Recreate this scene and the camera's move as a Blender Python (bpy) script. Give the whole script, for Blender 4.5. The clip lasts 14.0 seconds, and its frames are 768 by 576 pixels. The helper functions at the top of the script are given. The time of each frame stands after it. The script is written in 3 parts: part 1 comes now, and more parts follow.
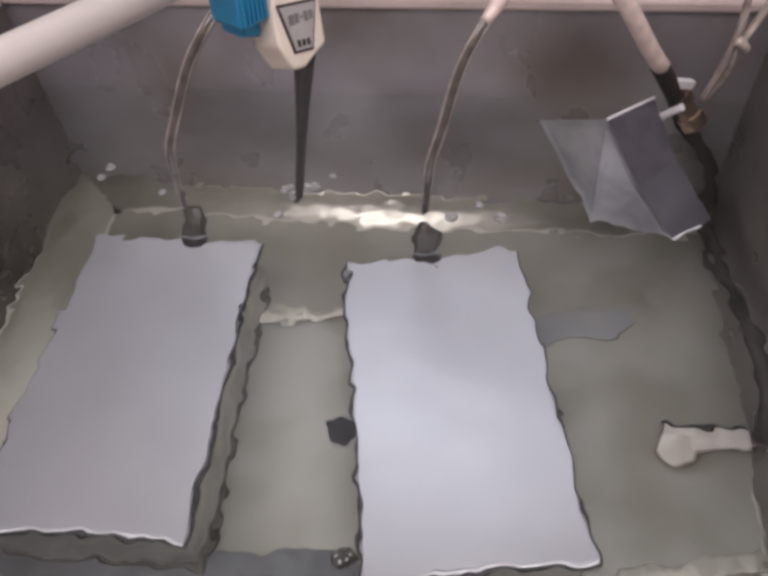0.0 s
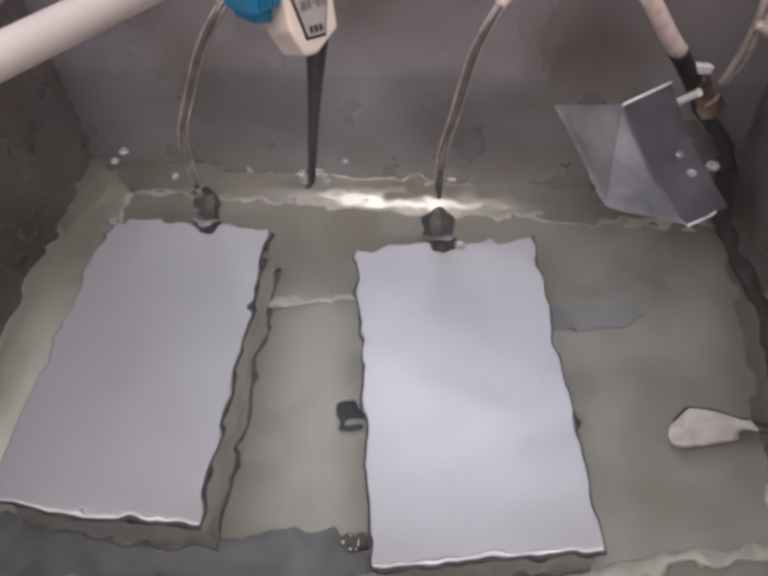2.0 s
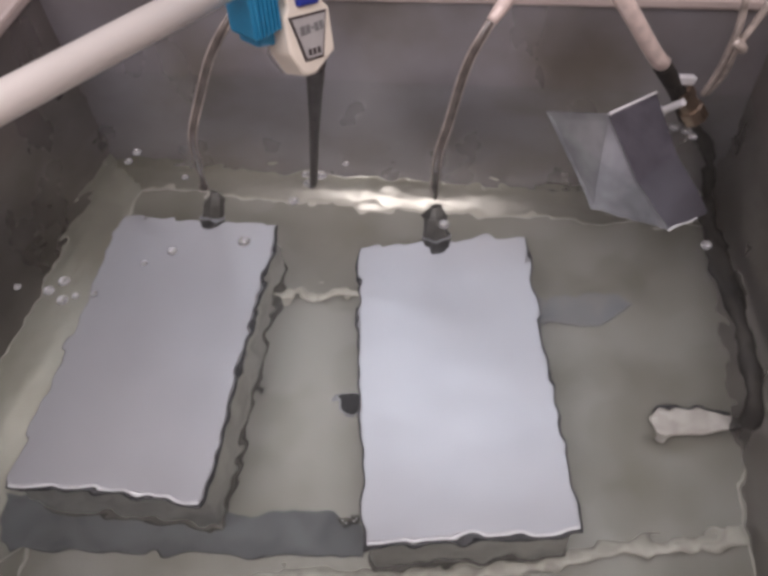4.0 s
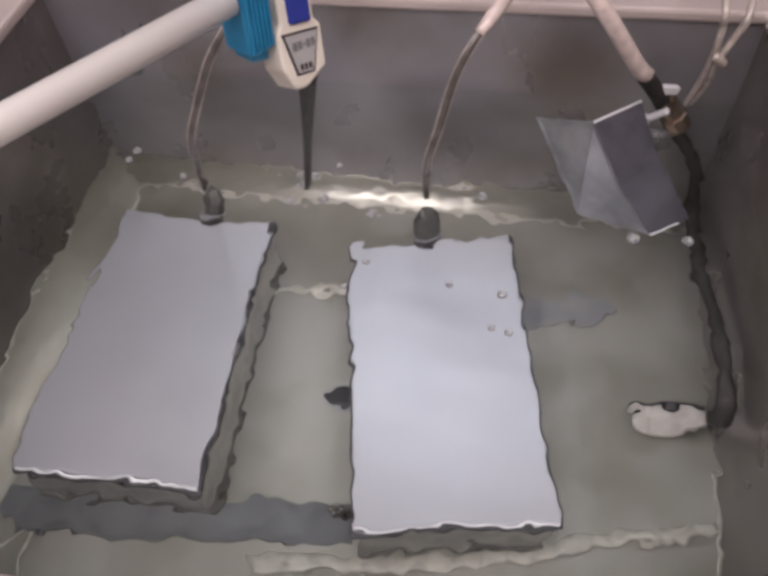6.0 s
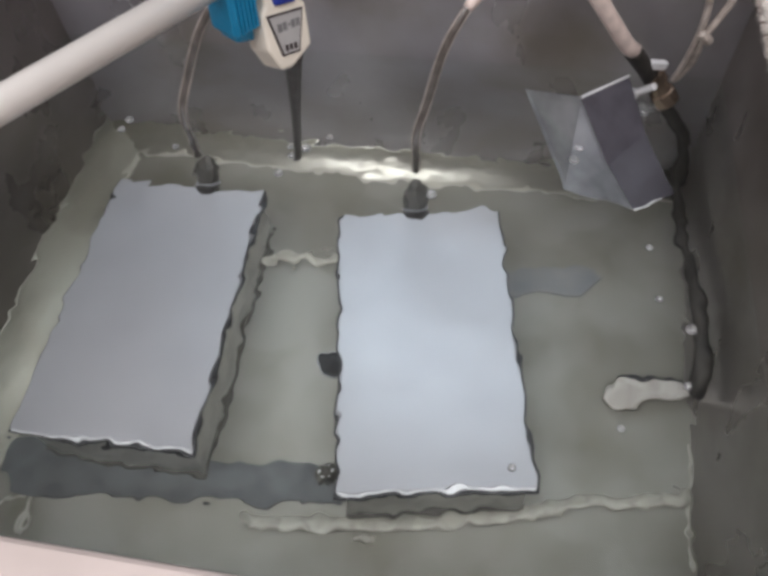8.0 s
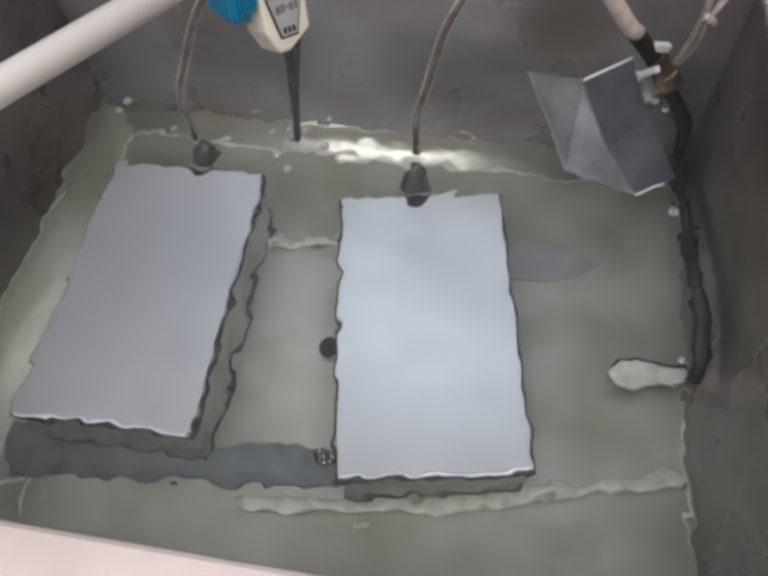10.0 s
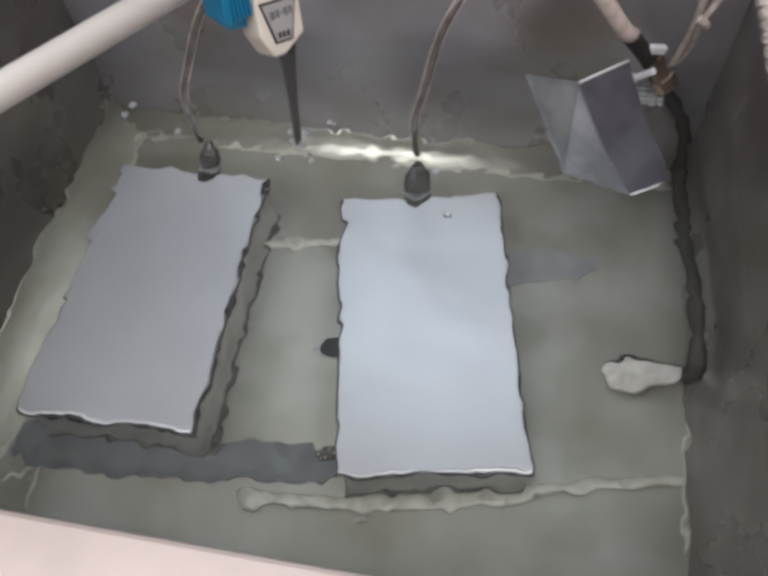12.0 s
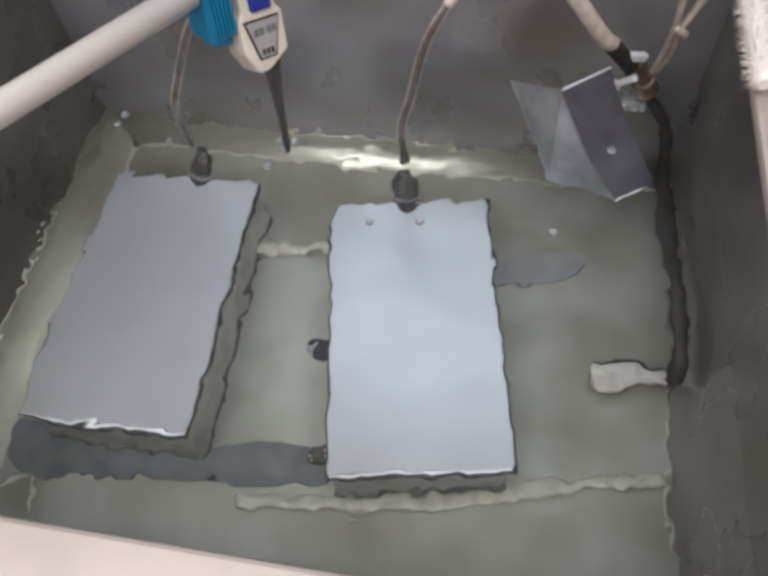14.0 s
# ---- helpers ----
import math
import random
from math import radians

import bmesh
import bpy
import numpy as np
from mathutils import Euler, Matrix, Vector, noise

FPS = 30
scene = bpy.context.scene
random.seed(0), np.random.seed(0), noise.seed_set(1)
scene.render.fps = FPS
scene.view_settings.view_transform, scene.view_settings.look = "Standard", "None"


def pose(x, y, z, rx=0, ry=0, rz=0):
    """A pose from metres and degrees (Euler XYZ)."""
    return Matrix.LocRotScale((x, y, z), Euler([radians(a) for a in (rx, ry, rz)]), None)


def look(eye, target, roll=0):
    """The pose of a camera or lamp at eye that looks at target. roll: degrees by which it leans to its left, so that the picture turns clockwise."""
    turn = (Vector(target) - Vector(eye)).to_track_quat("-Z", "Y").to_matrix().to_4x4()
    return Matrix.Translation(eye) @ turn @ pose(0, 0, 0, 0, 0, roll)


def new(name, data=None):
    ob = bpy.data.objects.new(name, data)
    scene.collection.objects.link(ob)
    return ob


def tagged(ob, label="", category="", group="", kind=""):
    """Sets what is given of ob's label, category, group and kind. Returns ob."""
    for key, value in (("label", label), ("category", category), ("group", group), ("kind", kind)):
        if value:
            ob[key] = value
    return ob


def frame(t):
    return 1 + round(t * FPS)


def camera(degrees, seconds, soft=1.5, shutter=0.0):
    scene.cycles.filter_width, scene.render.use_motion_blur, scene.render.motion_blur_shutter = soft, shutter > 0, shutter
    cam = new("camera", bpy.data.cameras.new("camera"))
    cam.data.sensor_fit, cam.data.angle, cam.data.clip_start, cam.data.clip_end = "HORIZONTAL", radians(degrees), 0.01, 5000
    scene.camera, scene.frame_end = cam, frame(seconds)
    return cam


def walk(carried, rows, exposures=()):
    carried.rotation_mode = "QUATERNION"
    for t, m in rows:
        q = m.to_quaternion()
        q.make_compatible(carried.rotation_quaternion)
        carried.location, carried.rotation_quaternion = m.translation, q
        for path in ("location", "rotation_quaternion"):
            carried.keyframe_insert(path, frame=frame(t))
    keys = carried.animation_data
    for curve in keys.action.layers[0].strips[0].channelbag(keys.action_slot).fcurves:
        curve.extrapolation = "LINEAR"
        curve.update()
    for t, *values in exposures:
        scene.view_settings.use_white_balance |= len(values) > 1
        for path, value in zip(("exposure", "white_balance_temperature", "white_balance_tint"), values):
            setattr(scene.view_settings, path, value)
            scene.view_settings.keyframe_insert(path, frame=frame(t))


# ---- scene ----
cam = camera(56.83, 14.0, soft=3.7)
PATH = [
    (0, (0.2399, 0.1905, 0.6837), (0.2665, 1.4897, -0.8366), -4.08),
    (0.5, (0.2388, 0.1951, 0.6835), (0.2500, 1.4880, -0.8424), -4.50),
    (1, (0.2347, 0.1983, 0.6821), (0.2429, 1.4795, -0.8536), -4.32),
    (1.5, (0.2431, 0.1933, 0.6804), (0.2249, 1.4754, -0.8544), -4.68),
    (2, (0.2416, 0.1937, 0.6863), (0.2272, 1.4555, -0.8654), -5.08),
    (2.5, (0.2456, 0.1856, 0.6928), (0.2175, 1.4482, -0.8580), -5.18),
    (3, (0.2494, 0.1817, 0.7039), (0.2093, 1.4312, -0.8572), -5.58),
    (5.5, (0.2633, 0.1663, 0.7446), (0.2193, 1.3906, -0.8362), -4.81),
    (6, (0.2672, 0.1674, 0.7516), (0.2217, 1.3748, -0.8422), -4.74),
    (6.5, (0.2717, 0.1687, 0.7584), (0.2236, 1.3494, -0.8552), -5.04),
    (7, (0.2747, 0.1682, 0.7590), (0.2228, 1.3296, -0.8684), -4.89),
    (7.5, (0.2796, 0.1654, 0.7640), (0.2220, 1.3076, -0.8767), -4.95),
    (8, (0.2814, 0.1687, 0.7729), (0.2294, 1.2799, -0.8892), -4.67),
    (10.5, (0.2853, 0.1737, 0.7750), (0.2251, 1.2359, -0.9186), -4.95),
    (11, (0.2906, 0.1660, 0.7787), (0.2126, 1.2380, -0.9080), -6.04),
    (11.5, (0.2929, 0.1676, 0.7794), (0.2108, 1.2358, -0.9094), -6.08),
    (12, (0.2984, 0.1641, 0.7806), (0.2058, 1.2362, -0.9053), -6.36),
    (12.5, (0.2985, 0.1700, 0.7794), (0.2104, 1.2399, -0.9080), -6.09),
    (13, (0.3040, 0.1631, 0.7802), (0.1983, 1.2459, -0.8980), -7.07),
    (13.5, (0.3009, 0.1679, 0.7876), (0.2117, 1.2331, -0.9028), -6.18),
    (14, (0.3111, 0.1634, 0.7980), (0.2197, 1.2267, -0.8935), -6.85),
]
walk(cam, [(t, look(eye, target, roll)) for t, eye, target, roll in PATH],
     [(0.0, 0.0, 6500, 22), (6.5, 0.0, 6500, 22), (7.5, 0.0, 6330, 14), (8.2, 0.0, 6170, 10.5), (14.0, 0.0, 6170, 10.5)])

# ---- light ----
world = bpy.data.worlds.new("world")
scene.world = world
world.use_nodes = True
world.node_tree.nodes["Background"].inputs[0].default_value = (0.9, 0.85, 0.8, 1)
world.node_tree.nodes["Background"].inputs[1].default_value = 0.05
scene.view_settings.exposure = 0.0


def assumed_ceiling_light(x, y, w, d, watts, color):
    data = bpy.data.lights.new("assumed_ceiling_light", "AREA")
    data.shape, data.size, data.size_y, data.energy, data.color = "RECTANGLE", w, d, watts, color
    new("assumed_ceiling_light", data).matrix_world = pose(x, y, 2.36, 0, 0, -11)


# both unseen: first set from the lids' sheen, second added to brighten the walls
assumed_ceiling_light(0.35, 1.9, 1.5, 0.7, 9.0, (0.82, 0.92, 1.0))
assumed_ceiling_light(-0.05, -0.45, 3.9, 1.6, 84, (1.0, 0.968, 0.96))

# ---- materials ----


def mat(name, base, rough=0.5, metal=0.0, vary=0.25, scale=30.0, bump=0.15, fine=250.0, stretch=(1, 1, 1), second=None, coat=0.0, spec=0.5, rv=0.05):
    """Two scales of noise: broad stains mix base with second, a fine grain drives roughness and bump."""
    m = bpy.data.materials.new(name)
    m.use_nodes = True
    nt = m.node_tree
    b = nt.nodes["Principled BSDF"]
    tc = nt.nodes.new("ShaderNodeTexCoord")
    mp = nt.nodes.new("ShaderNodeMapping")
    mp.inputs["Scale"].default_value = stretch
    nt.links.new(tc.outputs["Object"], mp.inputs["Vector"])
    n1 = nt.nodes.new("ShaderNodeTexNoise")
    n1.inputs["Scale"].default_value, n1.inputs["Detail"].default_value = scale, 6
    n2 = nt.nodes.new("ShaderNodeTexNoise")
    n2.inputs["Scale"].default_value, n2.inputs["Detail"].default_value = fine, 4
    nt.links.new(tc.outputs["Object"], n1.inputs["Vector"])
    nt.links.new(mp.outputs["Vector"], n2.inputs["Vector"])
    mix = nt.nodes.new("ShaderNodeMix")
    mix.data_type = "RGBA"
    second = second or [c * (1 - vary) for c in base]
    mix.inputs[6].default_value, mix.inputs[7].default_value = (*base, 1), (*second, 1)
    ramp = nt.nodes.new("ShaderNodeMapRange")
    ramp.inputs[1].default_value, ramp.inputs[2].default_value = 0.38, 0.68
    nt.links.new(n1.outputs[0], ramp.inputs[0])
    nt.links.new(ramp.outputs[0], mix.inputs[0])
    nt.links.new(mix.outputs[2], b.inputs["Base Color"])
    rr = nt.nodes.new("ShaderNodeMapRange")
    rr.inputs[3].default_value, rr.inputs[4].default_value = max(rough - rv, 0.02), min(rough + rv, 1)
    nt.links.new(n2.outputs[0], rr.inputs[0])
    nt.links.new(rr.outputs[0], b.inputs["Roughness"])
    b.inputs["Metallic"].default_value = metal
    b.inputs["Coat Weight"].default_value = coat
    b.inputs["Specular IOR Level"].default_value = spec
    if bump:
        bp = nt.nodes.new("ShaderNodeBump")
        bp.inputs["Strength"].default_value, bp.inputs["Distance"].default_value = bump, 0.001
        nt.links.new(n2.outputs[0], bp.inputs["Height"])
        nt.links.new(bp.outputs[0], b.inputs["Normal"])
    return m


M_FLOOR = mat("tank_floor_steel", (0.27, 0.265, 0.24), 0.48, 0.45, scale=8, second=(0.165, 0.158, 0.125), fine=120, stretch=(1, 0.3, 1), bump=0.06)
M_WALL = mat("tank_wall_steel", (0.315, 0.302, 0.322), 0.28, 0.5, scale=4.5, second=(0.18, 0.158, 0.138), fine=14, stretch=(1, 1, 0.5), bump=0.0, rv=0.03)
# paler than floor and wall: the back fillet's highlight is in its base colour
M_FILLET = mat("sheen_fillet_steel", (0.56, 0.55, 0.49), 0.4, 0.8, scale=12, second=(0.47, 0.455, 0.4), fine=60, bump=0.02)
# darker copy of the wall steel; the side walls' shade is in the colour
M_WALL_SHADED = mat("shaded_wall_steel", (0.225, 0.205, 0.195), 0.28, 0.5, scale=5, second=(0.118, 0.1, 0.085), fine=14, stretch=(1, 1, 0.5), bump=0.0, rv=0.03)
# steel lightened so that the left fillet looks lit
M_COVE = mat("lit_cove_steel", (0.4, 0.395, 0.34), 0.55, 0.35, scale=9, second=(0.3, 0.29, 0.24), fine=60, bump=0.02)
M_RIM = mat("rim_steel", (0.6, 0.51, 0.47), 0.4, 0.3, scale=12, vary=0.12, bump=0.05)
M_LID = mat("white_lid", (0.46, 0.46, 0.485), 0.28, 0.66, scale=6, second=(0.405, 0.403, 0.427), fine=40, bump=0.0, rv=0.0)
M_BODY = mat("box_side_steel", (0.55, 0.55, 0.51), 0.42, 0.25, scale=25, vary=0.35)
M_BLACK = mat("black_line", (0.03, 0.03, 0.032), 0.6, 0, scale=60)
M_SHADE_CRUST = mat("foot_shade_and_crust", (0.1, 0.096, 0.082), 0.7, 0, scale=60, vary=0.4)
# near white for painted highlights and glints, and for the debris specks
M_GLINT_SPECK = mat("glint_and_speck", (0.85, 0.85, 0.86), 0.25, 0.2, scale=60, vary=0.1)
M_GLAND = mat("dark_nickel", (0.1, 0.095, 0.09), 0.35, 0.7, scale=80, vary=0.5)
M_CAP = mat("smoky_cap", (0.085, 0.08, 0.073), 0.35, 0.2, scale=60, second=(0.055, 0.052, 0.046))
M_TUBE = mat("smoky_tube", (0.13, 0.112, 0.1), 0.25, 0.1, scale=90, vary=0.4, spec=0.8)
M_STRAND = mat("pale_strand", (0.72, 0.6, 0.54), 0.35, 0.1, scale=90, vary=0.25)
M_WIRE = mat("grey_wire", (0.5, 0.44, 0.39), 0.35, 0.2, scale=90, vary=0.4)
M_PVC = mat("white_pvc", (0.94, 0.885, 0.82), 0.32, 0, scale=20, vary=0.06, bump=0.04, coat=0.2)
M_CREAM = mat("cream_plastic", (0.8, 0.74, 0.63), 0.4, 0, scale=50, vary=0.12, bump=0.05)
M_LABEL = mat("grey_label", (0.42, 0.41, 0.4), 0.35, 0, scale=80, vary=0.12, bump=0.02)
M_INK = mat("dark_ink", (0.035, 0.025, 0.025), 0.5, 0, scale=90)
M_FAINT = mat("faint_ink", (0.2, 0.2, 0.2), 0.5, 0, scale=90)
M_BLUE = mat("blue_plastic", (0.02, 0.27, 0.5), 0.35, 0, scale=50, vary=0.2)
M_NAVY = mat("navy_plastic", (0.02, 0.04, 0.3), 0.35, 0, scale=50, vary=0.2)
M_PROBE = mat("dark_probe_steel", (0.07, 0.062, 0.058), 0.45, 0.3, scale=70, vary=0.4)
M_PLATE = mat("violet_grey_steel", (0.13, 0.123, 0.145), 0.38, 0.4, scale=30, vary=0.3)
M_PLATE2 = mat("pale_grey_steel", (0.4, 0.41, 0.43), 0.3, 0.5, scale=20, vary=0.4)
M_PLATE3 = mat("reflection_grey", (0.42, 0.43, 0.45), 0.35, 0.5, scale=14, second=(0.16, 0.16, 0.175))
M_BRASS = mat("tarnished_brass", (0.36, 0.28, 0.215), 0.22, 0.8, scale=90, vary=0.5)
M_ROD = mat("dark_brown_rod", (0.035, 0.031, 0.026), 0.75, 0.0, scale=60, vary=0.5)
M_CERAMIC = mat("stained_white_plastic", (0.42, 0.4, 0.37), 0.45, 0, scale=60, second=(0.3, 0.28, 0.25))
M_SLATE = mat("slate_shade", (0.105, 0.112, 0.115), 0.55, 0.1, scale=40, vary=0.4)
M_SLATE2 = mat("pale_slate_grey", (0.15, 0.158, 0.165), 0.55, 0.1, scale=40, second=(0.19, 0.19, 0.185))
M_BEAD = mat("pale_sealant", (0.42, 0.41, 0.355), 0.55, 0, scale=70, second=(0.29, 0.28, 0.24), bump=0.4)
M_HOLE = mat("drain_black", (0.008, 0.008, 0.008), 0.6)
M_ROOM = mat("beige_wall_paint", (0.55, 0.48, 0.445), 0.8, 0, scale=3, vary=0.12)
M_CEIL = mat("ceiling_paint", (0.75, 0.7, 0.68), 0.85, 0, scale=2, vary=0.1)
M_TILE = mat("room_floor_paint", (0.3, 0.27, 0.25), 0.6, 0, scale=4)


def water_material():
    m = bpy.data.materials.new("water")
    m.use_nodes = True
    nt = m.node_tree
    nt.nodes.clear()
    out = nt.nodes.new("ShaderNodeOutputMaterial")
    mix = nt.nodes.new("ShaderNodeMixShader")
    fr = nt.nodes.new("ShaderNodeFresnel")
    fr.inputs["IOR"].default_value = 1.33
    rf = nt.nodes.new("ShaderNodeBsdfRefraction")
    rf.inputs["Color"].default_value = (0.95, 0.97, 0.95, 1)
    rf.inputs["IOR"].default_value, rf.inputs["Roughness"].default_value = 1.33, 0.0
    gl = nt.nodes.new("ShaderNodeBsdfGlossy")
    gl.inputs["Roughness"].default_value = 0.3
    nt.links.new(fr.outputs[0], mix.inputs[0])
    nt.links.new(rf.outputs[0], mix.inputs[1])
    nt.links.new(gl.outputs[0], mix.inputs[2])
    nt.links.new(mix.outputs[0], out.inputs[0])
    return m


M_WATER = water_material()


def bubble_material():
    m = bpy.data.materials.new("bubble_film")
    m.use_nodes = True
    b = m.node_tree.nodes["Principled BSDF"]
    b.inputs["Transmission Weight"].default_value = 0.9
    b.inputs["IOR"].default_value, b.inputs["Roughness"].default_value = 1.4, 0.02
    return m


M_BUBBLE = bubble_material()

# ---- mesh helpers ----


def finish(name, bm, material, smooth=False):
    bmesh.ops.recalc_face_normals(bm, faces=bm.faces)
    me = bpy.data.meshes.new(name)
    bm.to_mesh(me)
    bm.free()
    me.materials.append(material)
    if smooth:
        for p in me.polygons:
            p.use_smooth = True
    return new(name, me)


def part(name, bm, material, parent, label="", smooth=False):
    ob = finish(name, bm, material, smooth)
    ob.parent = parent
    if label:
        tagged(ob, label)
    return ob


def thing(name, label, category, m=Matrix(), group="", kind=""):
    ob = new(name)
    ob.matrix_world = m
    return tagged(ob, label, category, group, kind)


def box(x0, x1, y0, y1, z0, z1, bevel=0.0, segments=2):
    bm = bmesh.new()
    bmesh.ops.create_cube(bm, size=1, matrix=Matrix.Translation(((x0 + x1) / 2, (y0 + y1) / 2, (z0 + z1) / 2)) @ Matrix.Diagonal((x1 - x0, y1 - y0, z1 - z0, 1)))
    if bevel:
        bmesh.ops.bevel(bm, geom=bm.edges[:], offset=bevel, segments=segments, profile=0.5, affect="EDGES")
    return bm


def prism(points, z0, z1, bevel=0.0):
    bm = bmesh.new()
    f = bm.faces.new([bm.verts.new((x, y, z0)) for x, y in points])
    top = bmesh.ops.extrude_face_region(bm, geom=[f])["geom"]
    bmesh.ops.translate(bm, verts=[v for v in top if isinstance(v, bmesh.types.BMVert)], vec=(0, 0, z1 - z0))
    if bevel:
        bmesh.ops.bevel(bm, geom=bm.edges[:], offset=bevel, segments=2, profile=0.5, affect="EDGES")
    return bm


def smooth_path(points, steps=8):
    """Catmull-Rom through the points."""
    p = [Vector(q) for q in points]
    p = [2 * p[0] - p[1]] + p + [2 * p[-1] - p[-2]]
    out = []
    for i in range(1, len(p) - 2):
        for k in range(steps):
            t = k / steps
            out.append(0.5 * (2 * p[i] + (p[i + 1] - p[i - 1]) * t + (2 * p[i - 1] - 5 * p[i] + 4 * p[i + 1] - p[i + 2]) * t * t + (3 * p[i] - p[i - 1] - 3 * p[i + 1] + p[i + 2]) * t ** 3))
    return out + [p[-2]]


def sweep(path, radius, sides=12, cap=True, flat=1.0):
    """A round bar along a path; radius is a number or a function of 0..1."""
    bm = bmesh.new()
    rings = []
    side = Vector((1, 0, 0))
    for i, q in enumerate(path):
        a, b = path[max(i - 1, 0)], path[min(i + 1, len(path) - 1)]
        d = (b - a).normalized()
        side = (side - d * side.dot(d)).normalized() if (side - d * side.dot(d)).length > 1e-4 else d.orthogonal().normalized()
        up = d.cross(side)
        r = radius(i / (len(path) - 1)) if callable(radius) else radius
        rings.append([bm.verts.new(q + side * math.cos(2 * math.pi * k / sides) * r + up * math.sin(2 * math.pi * k / sides) * r * flat) for k in range(sides)])
    for a, b in zip(rings, rings[1:]):
        for k in range(sides):
            bm.faces.new((a[k], a[(k + 1) % sides], b[(k + 1) % sides], b[k]))
    if cap:
        bm.faces.new(rings[0][::-1])
        bm.faces.new(rings[-1])
    return bm


def lathe(profile, sides=24):
    """(radius, z) rings turned round z, capped."""
    bm = bmesh.new()
    rings = [[bm.verts.new((r * math.cos(2 * math.pi * k / sides), r * math.sin(2 * math.pi * k / sides), z)) for k in range(sides)] for r, z in profile]
    for a, b in zip(rings, rings[1:]):
        for k in range(sides):
            bm.faces.new((a[k], a[(k + 1) % sides], b[(k + 1) % sides], b[k]))
    bm.faces.new(rings[0][::-1])
    bm.faces.new(rings[-1])
    return bm


def moved(bm, m):
    bmesh.ops.transform(bm, matrix=m, verts=bm.verts)
    return bm


# ---- the room ----
ROOM = (-2.5, 2.7, -2.2, 3.4)
GROUND, CEILING = -0.1274, 2.4


def room():
    x0, x1, y0, y1 = ROOM
    w = 0.12
    tagged(finish("floor", box(x0, x1, y0, y1, GROUND - 0.1, GROUND), M_TILE), "plain grey-brown floor of the room", "floor", kind="structure")
    tagged(finish("ceiling", box(x0, x1, y0, y1, CEILING, CEILING + 0.1), M_CEIL), "plain pale ceiling of the room", "ceiling", kind="structure")
    tagged(finish("wall_north", box(x0, x1, y1, y1 + w, GROUND, CEILING), M_ROOM), "plain beige painted wall", "wall", kind="structure")
    tagged(finish("wall_south", box(x0, x1, y0 - w, y0, GROUND, CEILING), M_ROOM), "plain beige painted wall", "wall", kind="structure")
    tagged(finish("wall_west", box(x0 - w, x0, y0, y1, GROUND, CEILING), M_ROOM), "plain beige painted wall", "wall", kind="structure")
    tagged(finish("wall_east", box(x1, x1 + w, y0, y1, GROUND, CEILING), M_ROOM), "plain beige painted wall", "wall", kind="structure")


room()

# ---- the tank: u along its length, v to its back ----
TANK = pose(0, 0, 0, 0, 0, -10.6)
U0, U1, V0, V1 = -0.313, 0.498, 0.288, 0.920
RIM, LEVEL, COVE, BASE = 0.314, 0.211, 0.034, -0.0774


def tank():
    t = thing("steel_tank", "rectangular stainless steel tank filled with clear water", "tank", TANK, kind="structure")
    w = 0.05
    part("bottom", box(U0 - w, U1 + w, V0 - w, V1 + w, BASE - 0.05, BASE), M_FLOOR, t, "dull greenish grey steel tank bottom")
    part("back_wall", box(U0 - w, U1 + w, V1, V1 + w, BASE, RIM), M_WALL, t, "dull steel back wall with blurred reflections")
    part("front_wall", box(U0 - w, U1 + w, V0 - w, V0, BASE, RIM), M_WALL, t)
    part("left_wall", box(U0 - w, U0, V0, V1, BASE, RIM), M_WALL_SHADED, t, "dull brown mottled steel side wall, coloured darker as shade")
    part("right_wall", box(U1, U1 + w, V0, V1, BASE, RIM), M_WALL_SHADED, t, "dull brown mottled steel side wall, coloured darker as shade")
    # folded rim, rounded on the inner side
    o = 0.09
    part("back_rim", box(U0 - o, U1 + o, V1 - 0.004, V1 + o, RIM, RIM + 0.014, 0.004), M_RIM, t, "pinkish beige folded rim")
    part("front_rim", box(U0 - o, U1 + o, V0 - o, V0 + 0.004, RIM, RIM + 0.014, 0.004), M_RIM, t, "pinkish beige folded rim")
    part("left_rim", box(U0 - o, U0 + 0.004, V0 + 0.0045, V1 - 0.0045, RIM, RIM + 0.014, 0.004), M_RIM, t, "pinkish beige folded rim")
    part("right_rim", box(U1 - 0.004, U1 + o, V0 + 0.0045, V1 - 0.0045, RIM, RIM + 0.014, 0.004), M_RIM, t, "pinkish beige folded rim")
    # rounded fillets where the bottom turns up into the walls

    def fillet(length, r):
        bm = bmesh.new()
        prof = [(0.0, 0.0005), (0.0, r)] + [(r - r * math.cos(a), r - r * math.sin(a)) for a in [math.pi / 2 * k / 12 for k in range(1, 13)]]
        prof[-1] = (r, 0.0005)
        n = 2
        rows = [[bm.verts.new((length * i / (n - 1), -y, z)) for y, z in prof] for i in range(n)]
        for k in range(len(prof)):
            j = (k + 1) % len(prof)
            bm.faces.new((rows[0][k], rows[0][j], rows[1][j], rows[1][k]))
        bm.faces.new(rows[0])
        bm.faces.new(rows[1][::-1])
        return bm

    c = part("back_fillet", moved(fillet(U1 - U0, COVE), pose(U0, V1, BASE)), M_FILLET, t, "rounded corner coloured paler for its bright sheen")
    c2 = part("left_fillet", moved(fillet(V1 - V0, 0.05), pose(U0, V0, BASE, 0, 0, 90)), M_COVE, t, "greenish rounded corner coloured paler as if catching light")
    for ob in (c, c2):
        for p in ob.data.polygons:
            p.use_smooth = len(p.vertices) == 4 and p.area < 0.02
    return t


